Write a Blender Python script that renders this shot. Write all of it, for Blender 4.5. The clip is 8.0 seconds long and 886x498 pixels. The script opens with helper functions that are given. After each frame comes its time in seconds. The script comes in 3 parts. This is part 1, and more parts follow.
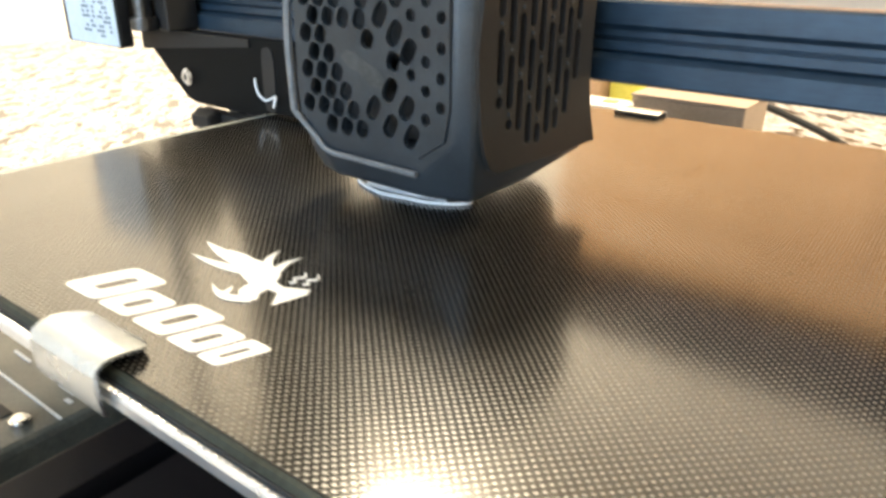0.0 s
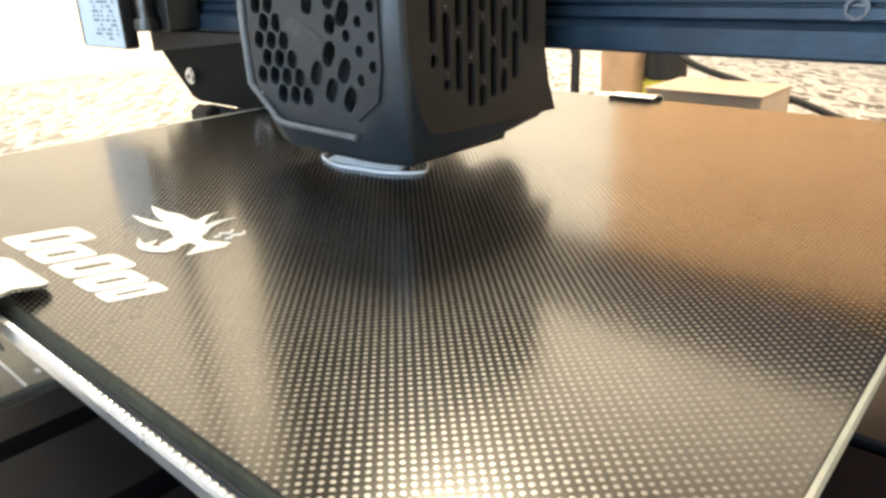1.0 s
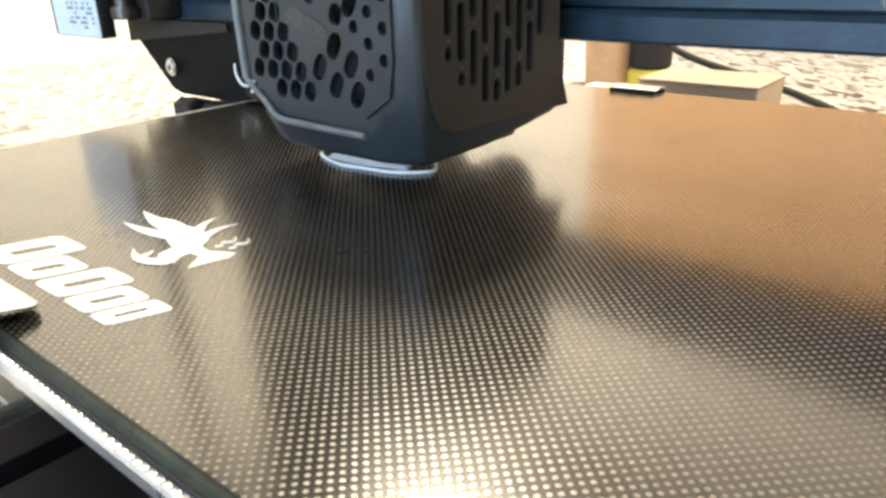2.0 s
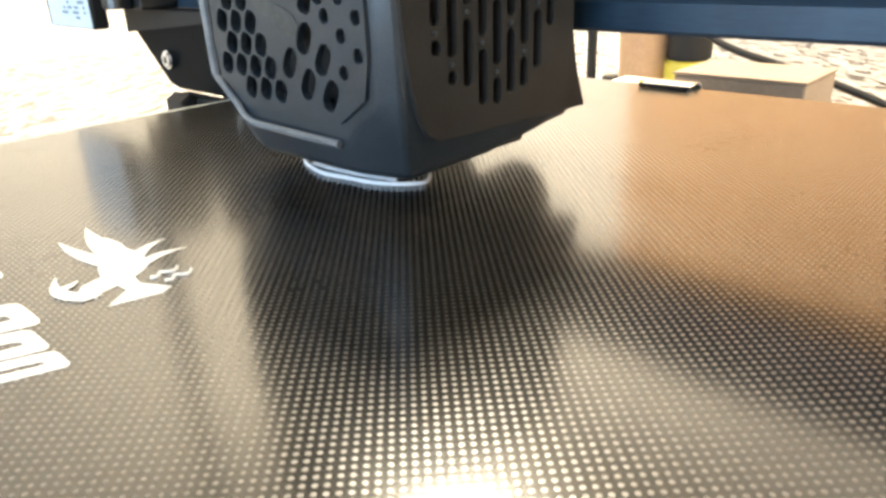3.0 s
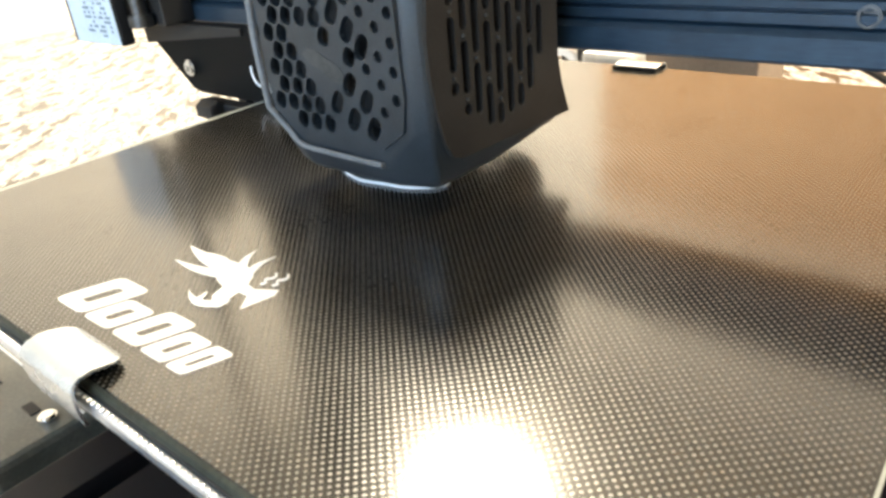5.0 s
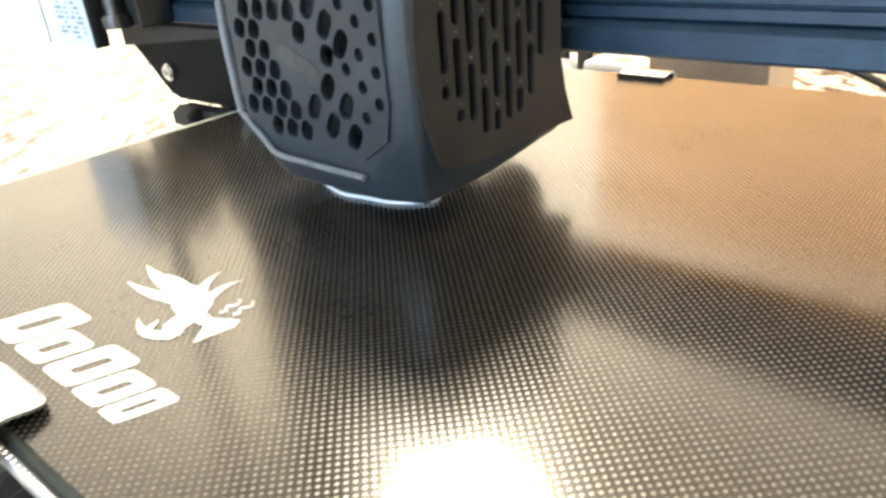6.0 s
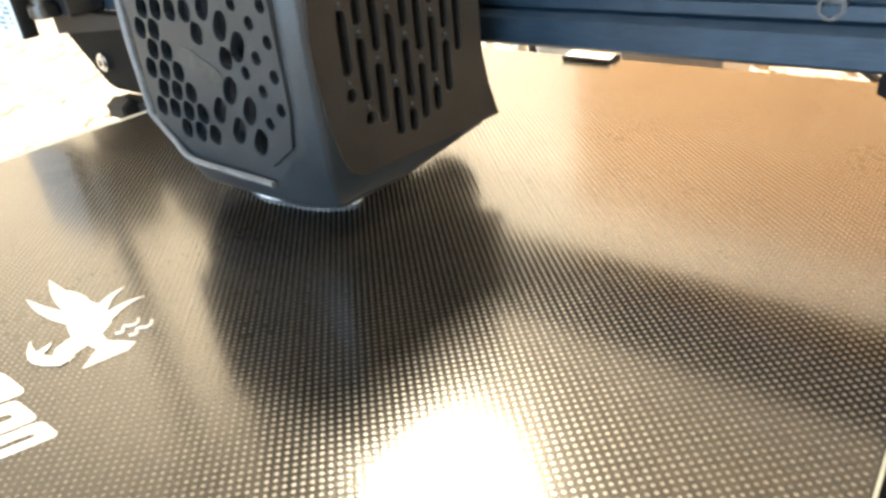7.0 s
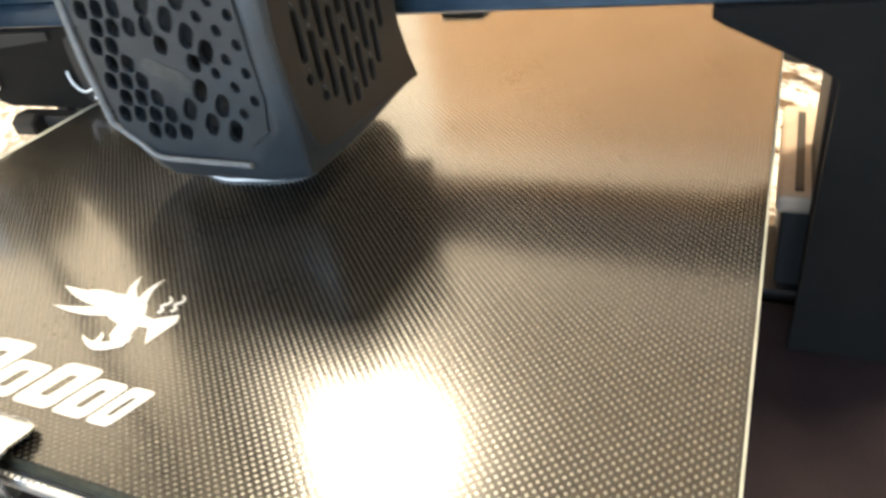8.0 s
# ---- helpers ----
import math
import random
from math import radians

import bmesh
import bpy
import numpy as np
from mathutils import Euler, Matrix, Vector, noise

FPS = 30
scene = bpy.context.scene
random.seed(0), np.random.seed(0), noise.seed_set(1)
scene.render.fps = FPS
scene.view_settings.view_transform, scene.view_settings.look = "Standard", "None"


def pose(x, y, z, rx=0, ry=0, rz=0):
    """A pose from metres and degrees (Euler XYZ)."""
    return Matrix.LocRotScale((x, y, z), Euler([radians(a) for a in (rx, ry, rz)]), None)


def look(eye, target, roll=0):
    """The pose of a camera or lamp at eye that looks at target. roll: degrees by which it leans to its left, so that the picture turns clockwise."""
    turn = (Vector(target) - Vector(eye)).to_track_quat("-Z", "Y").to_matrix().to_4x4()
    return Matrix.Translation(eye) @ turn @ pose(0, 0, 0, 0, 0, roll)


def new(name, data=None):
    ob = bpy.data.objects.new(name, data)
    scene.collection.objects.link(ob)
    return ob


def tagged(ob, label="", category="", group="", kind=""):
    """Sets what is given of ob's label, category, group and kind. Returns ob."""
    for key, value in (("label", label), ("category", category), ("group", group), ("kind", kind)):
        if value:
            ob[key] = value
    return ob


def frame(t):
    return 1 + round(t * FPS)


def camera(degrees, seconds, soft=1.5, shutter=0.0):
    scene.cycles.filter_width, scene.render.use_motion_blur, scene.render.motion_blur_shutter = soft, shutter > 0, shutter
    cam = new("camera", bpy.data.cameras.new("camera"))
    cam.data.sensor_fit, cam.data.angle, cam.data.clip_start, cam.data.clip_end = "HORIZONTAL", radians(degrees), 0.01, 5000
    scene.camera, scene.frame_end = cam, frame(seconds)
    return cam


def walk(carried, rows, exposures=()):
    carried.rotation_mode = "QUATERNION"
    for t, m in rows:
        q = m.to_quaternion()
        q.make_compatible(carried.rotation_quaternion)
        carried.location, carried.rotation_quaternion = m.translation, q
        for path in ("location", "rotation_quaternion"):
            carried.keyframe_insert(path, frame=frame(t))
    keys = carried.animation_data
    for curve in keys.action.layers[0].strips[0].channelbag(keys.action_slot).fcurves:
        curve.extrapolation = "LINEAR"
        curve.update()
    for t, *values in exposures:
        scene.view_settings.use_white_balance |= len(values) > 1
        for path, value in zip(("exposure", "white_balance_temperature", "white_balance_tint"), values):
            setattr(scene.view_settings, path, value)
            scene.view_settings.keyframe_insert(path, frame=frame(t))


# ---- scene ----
cam = camera(64.45, 8.0, soft=3.0, shutter=0.5)
PATH = [
    (0, (0.10447, -0.16372, 0.06341), (-0.00489, -0.01638, -0.01616), 0.68),
    (0.5, (0.11722, -0.15051, 0.05258), (-0.00096, -0.01013, -0.02697), -0.57),
    (1, (0.12835, -0.14886, 0.04862), (0.00391, -0.01016, -0.02403), -1.73),
    (1.5, (0.12461, -0.14734, 0.04870), (0.00225, -0.00709, -0.02449), -1.53),
    (1.7, (0.11982, -0.14792, 0.04963), (0.00137, -0.00515, -0.02510), -1.36),
    (2.8, (0.10818, -0.12834, 0.04492), (-0.01116, 0.01120, -0.03437), -1.22),
    (3, (0.10647, -0.12255, 0.04638), (-0.01850, 0.01272, -0.03163), -1.86),
    (3.5, (0.11549, -0.13751, 0.05983), (-0.00751, -0.00426, -0.02452), -2.98),
    (4, (0.12192, -0.15000, 0.06829), (0.00117, -0.02017, -0.02425), -3.96),
    (4.2, (0.12584, -0.15751, 0.07469), (0.00681, -0.02683, -0.01888), -4.71),
    (5.3, (0.11641, -0.14807, 0.07221), (-0.00217, -0.01519, -0.01878), -5.65),
    (5.5, (0.11351, -0.14571, 0.07255), (-0.00635, -0.01161, -0.01491), -5.22),
    (6, (0.11015, -0.13700, 0.06583), (-0.00791, -0.00235, -0.02322), -4.80),
    (6.5, (0.11228, -0.12733, 0.06717), (-0.00657, 0.00908, -0.01809), -4.36),
    (7, (0.11742, -0.12172, 0.06911), (0.00438, 0.01194, -0.02763), -5.72),
    (7.5, (0.11925, -0.13510, 0.07504), (0.01635, 0.00078, -0.02959), -8.91),
    (7.8, (0.11683, -0.15237, 0.07715), (0.03584, -0.00671, -0.03342), -12.88),
    (8, (0.11600, -0.15600, 0.08403), (0.03545, -0.01079, -0.02740), -10.70),
]
walk(cam, [(t, look(eye, target, roll)) for t, eye, target, roll in PATH],
     exposures=((0.0, -0.06, 6750, 10), (1.5, -0.20, 6550, 10), (3.0, 0.08, 6450, 10), (4.0, -0.10, 6600, 10), (5.5, 0.06, 6450, 10), (6.5, 0.40, 6600, 10), (7.2, 0.32, 6950, 11), (8.0, 0.12, 6850, 11)))

# ---- light ----
world = bpy.data.worlds.new("room_air")
world.use_nodes = True
world.node_tree.nodes["Background"].inputs[0].default_value = (0.9, 0.8, 0.68, 1)
world.node_tree.nodes["Background"].inputs[1].default_value = 0.015
scene.world = world


def area_lamp(name, eye, target, size, watts, colour, size_y=None):
    data = bpy.data.lights.new(name, "AREA")
    data.energy, data.color, data.size = watts, colour, size
    data.shape = "RECTANGLE" if size_y else "DISK"
    if size_y:
        data.size_y = size_y
    ob = new(name, data)
    ob.matrix_world = look(eye, target)
    return ob


# ceiling lamp over the counter, added fill lamp for cabinet and counter, cool daylight window behind the camera
area_lamp("ceiling_lamp_light", (-0.72, 0.80, 1.335), (-0.72, 0.80, 0.0), 0.34, 40, (1.0, 0.86, 0.62))
area_lamp("added_ceiling_fill_light", (0.55, 0.45, 1.335), (0.55, 0.45, 0.0), 0.34, 36, (1.0, 0.85, 0.58))
area_lamp("window_light", (0.14, -1.83, 0.45), (0.02, 0.0, 0.1), 1.5, 41, (0.44, 0.70, 1.0), 0.9)


# ---- materials ----
def nodes_of(name):
    m = bpy.data.materials.new(name)
    m.use_nodes = True
    t = m.node_tree
    return m, t, t.nodes["Principled BSDF"]


def math_node(t, op, a, b=None):
    n = t.nodes.new("ShaderNodeMath")
    n.operation = op
    for k, v in enumerate((a, b)):
        if v is None:
            continue
        if isinstance(v, (int, float)):
            n.inputs[k].default_value = v
        else:
            t.links.new(v, n.inputs[k])
    return n.outputs[0]


def mix_colour(t, fac, a, b):
    n = t.nodes.new("ShaderNodeMix")
    n.data_type = "RGBA"
    for k, v in ((0, fac), (6, a), (7, b)):
        if isinstance(v, (int, float)):
            n.inputs[k].default_value = v
        elif isinstance(v, tuple):
            n.inputs[k].default_value = (*v, 1)
        else:
            t.links.new(v, n.inputs[k])
    return n.outputs[2]


def noise_node(t, scale, detail=4.0, rough=0.55, stretch=None, turn=0.0):
    c = t.nodes.new("ShaderNodeTexCoord")
    n = t.nodes.new("ShaderNodeTexNoise")
    n.inputs["Scale"].default_value = scale
    n.inputs["Detail"].default_value = detail
    n.inputs["Roughness"].default_value = rough
    if stretch:
        m = t.nodes.new("ShaderNodeMapping")
        if turn:
            m.vector_type = "TEXTURE"
            m.inputs["Rotation"].default_value = (0, 0, radians(turn))
        m.inputs["Scale"].default_value = stretch
        t.links.new(c.outputs["Object"], m.inputs[0])
        t.links.new(m.outputs[0], n.inputs[0])
    else:
        t.links.new(c.outputs["Object"], n.inputs[0])
    return n.outputs[0]


def ramp(t, fac, low, high):
    n = t.nodes.new("ShaderNodeMapRange")
    t.links.new(fac, n.inputs[0])
    n.inputs[1].default_value, n.inputs[2].default_value = low, high
    return n.outputs[0]


def bump(t, bsdf, height, strength, distance):
    n = t.nodes.new("ShaderNodeBump")
    n.inputs["Strength"].default_value = strength
    n.inputs["Distance"].default_value = distance
    t.links.new(height, n.inputs["Height"])
    t.links.new(n.outputs[0], bsdf.inputs["Normal"])


def surface(name, dark, light, rough, grain=900.0, stain=60.0, metal=0.0, relief=0.15, depth=0.0002, spread=0.08, stretch=None, spec=0.5):
    """Two-scale varied surface: grain and broader stains mix two colours, and vary gloss and relief."""
    m, t, b = nodes_of(name)
    fine, broad = noise_node(t, grain, 3, stretch=stretch), noise_node(t, stain, 4)
    both = math_node(t, "ADD", math_node(t, "MULTIPLY", fine, 0.45), math_node(t, "MULTIPLY", broad, 0.55))
    t.links.new(mix_colour(t, ramp(t, both, 0.36, 0.64), dark, light), b.inputs["Base Color"])
    t.links.new(math_node(t, "ADD", math_node(t, "MULTIPLY", broad, spread * 2), rough - spread), b.inputs["Roughness"])
    b.inputs["Metallic"].default_value = metal
    b.inputs["Specular IOR Level"].default_value = spec
    if relief:
        bump(t, b, fine, relief, depth)
    return m


def glow(name, colour, strength):
    m, t, b = nodes_of(name)
    b.inputs["Base Color"].default_value = (0.9, 0.9, 0.88, 1)
    b.inputs["Emission Color"].default_value = (*colour, 1)
    b.inputs["Emission Strength"].default_value = strength
    return m


PITCH = 0.00120   # spacing of the print surface's dots


def bed_material():
    m, t, b = nodes_of("coated_black_glass")
    c = t.nodes.new("ShaderNodeTexCoord")
    sep = t.nodes.new("ShaderNodeSeparateXYZ")
    t.links.new(c.outputs["Object"], sep.inputs[0])
    px, py = sep.outputs[0], sep.outputs[1]
    u = math_node(t, "DIVIDE", math_node(t, "ADD", px, py), PITCH * 1.41421)
    v = math_node(t, "DIVIDE", math_node(t, "SUBTRACT", py, px), PITCH * 1.41421)
    du = math_node(t, "SUBTRACT", math_node(t, "FRACT", u), 0.5)
    dv = math_node(t, "SUBTRACT", math_node(t, "FRACT", v), 0.5)
    r = math_node(t, "SQRT", math_node(t, "ADD", math_node(t, "MULTIPLY", du, du), math_node(t, "MULTIPLY", dv, dv)))
    dot = t.nodes.new("ShaderNodeMapRange")
    dot.interpolation_type = "SMOOTHSTEP"
    t.links.new(r, dot.inputs[0])
    dot.inputs[1].default_value, dot.inputs[2].default_value = 0.36, 0.20
    field = t.nodes.new("ShaderNodeMapRange")
    t.links.new(math_node(t, "ABSOLUTE", px), field.inputs[0])
    field.inputs[1].default_value, field.inputs[2].default_value = 0.1172, 0.1169
    cell = t.nodes.new("ShaderNodeCombineXYZ")
    for k, way in enumerate((u, v)):
        t.links.new(math_node(t, "FLOOR", way), cell.inputs[k])
    chance = t.nodes.new("ShaderNodeTexWhiteNoise")
    t.links.new(cell.outputs[0], chance.inputs["Vector"])
    uneven = math_node(t, "ADD", 0.82, math_node(t, "MULTIPLY", chance.outputs["Value"], 0.26))
    dot = math_node(t, "MULTIPLY", math_node(t, "MULTIPLY", dot.outputs[0], field.outputs[0]), uneven)
    smear, grain = noise_node(t, 28, 4), noise_node(t, 2600, 2)
    base = mix_colour(t, smear, (0.004, 0.0036, 0.0030), (0.008, 0.0073, 0.0060))
    t.links.new(mix_colour(t, dot, base, (0.030, 0.0275, 0.022)), b.inputs["Base Color"])
    rough = math_node(t, "ADD", 0.105, math_node(t, "MULTIPLY", dot, 0.16))
    rough = math_node(t, "ADD", rough, math_node(t, "MULTIPLY", smear, 0.09))
    t.links.new(rough, b.inputs["Coat Roughness"])
    b.inputs["Coat IOR"].default_value = 1.85
    t.links.new(math_node(t, "ADD", math_node(t, "MULTIPLY", dot, 0.12), math_node(t, "ADD", 0.69, math_node(t, "MULTIPLY", smear, 0.12))), b.inputs["Coat Weight"])
    b.inputs["Roughness"].default_value = 0.40
    b.inputs["IOR"].default_value = 2.0
    t.links.new(math_node(t, "ADD", math_node(t, "MULTIPLY", dot, 0.09), 0.004), b.inputs["Specular IOR Level"])
    height = math_node(t, "ADD", dot, math_node(t, "MULTIPLY", grain, 0.45))
    bump(t, b, height, 1.0, 0.000006)
    t.links.new(b.inputs["Normal"].links[0].from_socket, b.inputs["Coat Normal"])
    return m


def granite_material():
    m, t, b = nodes_of("speckled_granite")
    vein = (2.4, 1.0, 1.0)
    big, mid, small = noise_node(t, 74, 4, 0.55, vein, 135), noise_node(t, 130, 4, 0.6, vein, 135), noise_node(t, 300, 3, 0.5, vein, 135)
    a = mix_colour(t, ramp(t, mid, 0.34, 0.52), (0.20, 0.178, 0.162), (0.47, 0.455, 0.435))
    a = mix_colour(t, ramp(t, big, 0.53, 0.60), a, (0.040, 0.030, 0.025))
    a = mix_colour(t, ramp(t, small, 0.59, 0.66), a, (0.035, 0.030, 0.027))
    t.links.new(a, b.inputs["Base Color"])
    b.inputs["Roughness"].default_value = 0.22
    bump(t, b, mid, 0.03, 0.0005)
    return m


def wood_material():
    m, t, b = nodes_of("stained_wood")
    grain, broad = noise_node(t, 9, 6, 0.6, (9.0, 9.0, 0.7)), noise_node(t, 2.2, 3)
    both = math_node(t, "ADD", math_node(t, "MULTIPLY", grain, 0.7), math_node(t, "MULTIPLY", broad, 0.3))
    t.links.new(mix_colour(t, ramp(t, both, 0.38, 0.64), (0.58, 0.320, 0.142), (0.73, 0.432, 0.210)), b.inputs["Base Color"])
    b.inputs["Roughness"].default_value = 0.38
    bump(t, b, grain, 0.08, 0.001)
    return m


BED = bed_material()
GRANITE = granite_material()
WOOD = wood_material()
COVER = surface("grey_blue_moulded_plastic", (0.0155, 0.0208, 0.0265), (0.0265, 0.034, 0.042), 0.35, 1700, 90, relief=0.3, depth=0.00012, spec=0.46)
VENT = surface("warm_grey_moulded_plastic", (0.018, 0.0162, 0.0148), (0.028, 0.025, 0.0225), 0.48, 1700, 90, relief=0.3, depth=0.00012, spec=0.25)
# pale grey of the lower trim, also paints the lamp-lit left chamfer
TRIM = surface("pale_grey_trim_and_lit_edge", (0.10, 0.105, 0.11), (0.17, 0.175, 0.18), 0.45, 700, 130, relief=0.1)
# grey of the worn print, also used for painted glints on the side vents
EMBLEM_GLINT = surface("worn_print_and_glint_grey", (0.020, 0.024, 0.026), (0.052, 0.056, 0.056), 0.5, 700, 130, relief=0.1)
BLACK = surface("matt_black_plastic", (0.003, 0.003, 0.0035), (0.006, 0.006, 0.007), 0.6, 900, 70)
ANODISED = surface("black_anodised_aluminium", (0.013, 0.029, 0.050), (0.025, 0.048, 0.075), 0.34, 2400, 120, metal=0.35, relief=0.2, depth=0.00008, stretch=(0.08, 1, 1))
PLATE = surface("black_powder_coat", (0.0026, 0.0025, 0.0026), (0.0055, 0.0052, 0.0050), 0.68, 2600, 90, relief=0.3, depth=0.0001, spec=0.12)
BASE_BLACK = surface("dusty_black_aluminium", (0.0060, 0.0048, 0.0058), (0.0135, 0.0108, 0.0120), 0.55, 1500, 60, spec=0.3)
SUPPLY_BLACK = surface("matt_black_sheet_steel", (0.0090, 0.0064, 0.0084), (0.0190, 0.0135, 0.0160), 0.78, 1500, 60, spec=0.08)
STEEL = surface("bright_spring_steel", (0.56, 0.61, 0.66), (0.72, 0.76, 0.80), 0.26, 1600, 90, metal=1.0, relief=0.06)
CHROME = surface("bright_steel_screw", (0.66, 0.66, 0.66), (0.80, 0.80, 0.80), 0.2, 900, 200, metal=1.0, relief=0)
DARK_STEEL = surface("dull_steel", (0.07, 0.072, 0.075), (0.12, 0.122, 0.125), 0.32, 900, 200, metal=1.0, relief=0)
ALU = surface("bare_aluminium_edge", (0.78, 0.80, 0.84), (0.90, 0.91, 0.93), 0.30, 700, 160, metal=0.9, relief=0.5, depth=0.0003)
WHITE_INK = surface("white_enamel_print", (0.78, 0.77, 0.74), (0.86, 0.85, 0.83), 0.45, 1200, 60, relief=0.05)
FILAMENT = surface("white_filament", (0.72, 0.73, 0.75), (0.84, 0.85, 0.86), 0.4, 2000, 200, relief=0.05)
GLASS_EDGE = surface("dark_green_glass_edge", (0.016, 0.018, 0.013), (0.042, 0.045, 0.034), 0.55, 900, 90, relief=0.3, spec=0.2)
GROUND = surface("ground_glass_edge", (0.24, 0.25, 0.225), (0.36, 0.37, 0.33), 0.5, 900, 90, relief=0.1)
LABEL = surface("pale_blue_paper_label", (0.46, 0.55, 0.64), (0.56, 0.65, 0.73), 0.6, 900, 120, relief=0.05)
INK = surface("grey_blue_ink", (0.14, 0.19, 0.24), (0.22, 0.27, 0.32), 0.6, 900, 120, relief=0)
PANEL = surface("olive_grey_painted_metal", (0.085, 0.083, 0.066), (0.165, 0.158, 0.128), 0.36, 900, 45, relief=0.1)
WALL = surface("white_wall_paint", (0.82, 0.785, 0.715), (0.88, 0.845, 0.775), 0.7, 160, 3, relief=0.1, depth=0.001)
CEILING = surface("white_ceiling_paint", (0.76, 0.74, 0.70), (0.82, 0.80, 0.76), 0.8, 120, 3, relief=0.1, depth=0.001)
FLOOR = surface("brown_floor_board", (0.12, 0.08, 0.05), (0.20, 0.14, 0.09), 0.5, 30, 4, relief=0.1, depth=0.001)
CARDBOARD = surface("pale_cardboard", (0.27, 0.205, 0.155), (0.36, 0.28, 0.215), 0.7, 500, 40, relief=0.1)
BEIGE = surface("pale_beige_plastic", (0.34, 0.26, 0.20), (0.42, 0.33, 0.26), 0.5, 500, 60, relief=0.1)
WHITE_PLASTIC = surface("white_plastic", (0.70, 0.70, 0.68), (0.80, 0.80, 0.78), 0.4, 400, 40, relief=0.05)
ORANGE = surface("dull_orange_plastic", (0.48, 0.29, 0.16), (0.58, 0.36, 0.20), 0.45, 400, 50, relief=0.05)
YELLOW = surface("yellow_plastic", (0.62, 0.52, 0.06), (0.70, 0.60, 0.10), 0.45, 400, 50, relief=0.05)
LAMP_GLASS = glow("lit_lamp_diffuser", (1.0, 0.90, 0.75), 40.0)
WINDOW_GLOW = glow("window_daylight", (0.62, 0.80, 1.0), 2.4)


# ---- mesh helpers ----
def finish(bm, smooth=19):
    me = bpy.data.meshes.new("mesh")
    bmesh.ops.recalc_face_normals(bm, faces=bm.faces)
    bm.to_mesh(me)
    bm.free()
    if smooth:
        me.shade_smooth()
        me.set_sharp_from_angle(angle=radians(smooth))
    return me


def part(name, bm, material, parent=None, label="", smooth=19):
    me = bm if isinstance(bm, bpy.types.Mesh) else finish(bm, smooth)
    me.materials.clear()
    me.materials.append(material)
    ob = new(name, me)
    if parent:
        ob.parent = parent
    return tagged(ob, label)


def thing(name, label, category, place=(0, 0, 0), group="", kind=""):
    ob = new(name)
    ob.location = place
    return tagged(ob, label, category, group, kind)


def box(x0, x1, y0, y1, z0, z1, bevel=0.0, segments=2):
    bm = bmesh.new()
    bmesh.ops.create_cube(bm, size=1)
    for v in bm.verts:
        v.co = Vector((x0 if v.co.x < 0 else x1, y0 if v.co.y < 0 else y1, z0 if v.co.z < 0 else z1))
    if bevel:
        bmesh.ops.bevel(bm, geom=bm.edges[:], offset=bevel, segments=segments, affect="EDGES", profile=0.5)
    return bm


def prism(outline, m, depth):
    """A solid from a flat outline (u, v), its face at local w = 0 and its back at w = -depth, laid out by the matrix m."""
    bm = bmesh.new()
    n = len(outline)
    front = [bm.verts.new(m @ Vector((u, v, 0))) for u, v in outline]
    back = [bm.verts.new(m @ Vector((u, v, -depth))) for u, v in outline]
    bm.faces.new(front)
    bm.faces.new(back[::-1])
    for k in range(n):
        bm.faces.new((front[k], back[k], back[(k + 1) % n], front[(k + 1) % n]))
    return bm


def join(*parts):
    out = bmesh.new()
    for bm in parts:
        me = bpy.data.meshes.new("tmp")
        bm.to_mesh(me)
        bm.free()
        out.from_mesh(me)
        bpy.data.meshes.remove(me)
    return out


def cylinder(r, p, q, n=24, bevel=0.0, r2=None):
    p, q = Vector(p), Vector(q)
    bm = bmesh.new()
    bmesh.ops.create_cone(bm, cap_ends=True, segments=n, radius1=r, radius2=r if r2 is None else r2, depth=(q - p).length)
    if bevel:
        rim = [e for e in bm.edges if abs(e.verts[0].co.z - e.verts[1].co.z) < 1e-9]
        bmesh.ops.bevel(bm, geom=rim, offset=bevel, segments=2, affect="EDGES")
    turn = (q - p).to_track_quat("Z", "Y").to_matrix().to_4x4()
    bmesh.ops.transform(bm, matrix=Matrix.Translation((p + q) / 2) @ turn, verts=bm.verts)
    return bm


def tube(points, r, n=8, closed=False):
    """A round strand along a line of points, smoothed."""
    pts = [Vector(p) for p in points]
    fine = []
    count = len(pts)
    spans = count if closed else count - 1
    for k in range(spans):
        a, b, c, d = (pts[(k + o) % count] if closed else pts[min(max(k + o, 0), count - 1)] for o in (-1, 0, 1, 2))
        for s in range(6):
            w = s / 6
            fine.append(0.5 * ((2 * b) + (c - a) * w + (2 * a - 5 * b + 4 * c - d) * w * w + (3 * b - a - 3 * c + d) * w ** 3))
    if not closed:
        fine.append(pts[-1])
    bm = bmesh.new()
    rings = []
    for k, p in enumerate(fine):
        ahead = fine[(k + 1) % len(fine)] if closed or k + 1 < len(fine) else p
        behind = fine[k - 1] if closed or k else p
        way = (ahead - behind).normalized()
        side = way.cross(Vector((0.13, 0.21, 0.97))).normalized()
        up = side.cross(way)
        rings.append([bm.verts.new(p + r * (math.cos(a) * side + math.sin(a) * up)) for a in (2 * math.pi * i / n for i in range(n))])
    pairs = list(zip(rings, rings[1:])) + ([(rings[-1], rings[0])] if closed else [])
    for a, b in pairs:
        for i in range(n):
            bm.faces.new((a[i], a[(i + 1) % n], b[(i + 1) % n], b[i]))
    if not closed:
        bm.faces.new(rings[0][::-1])
        bm.faces.new(rings[-1])
    return bm


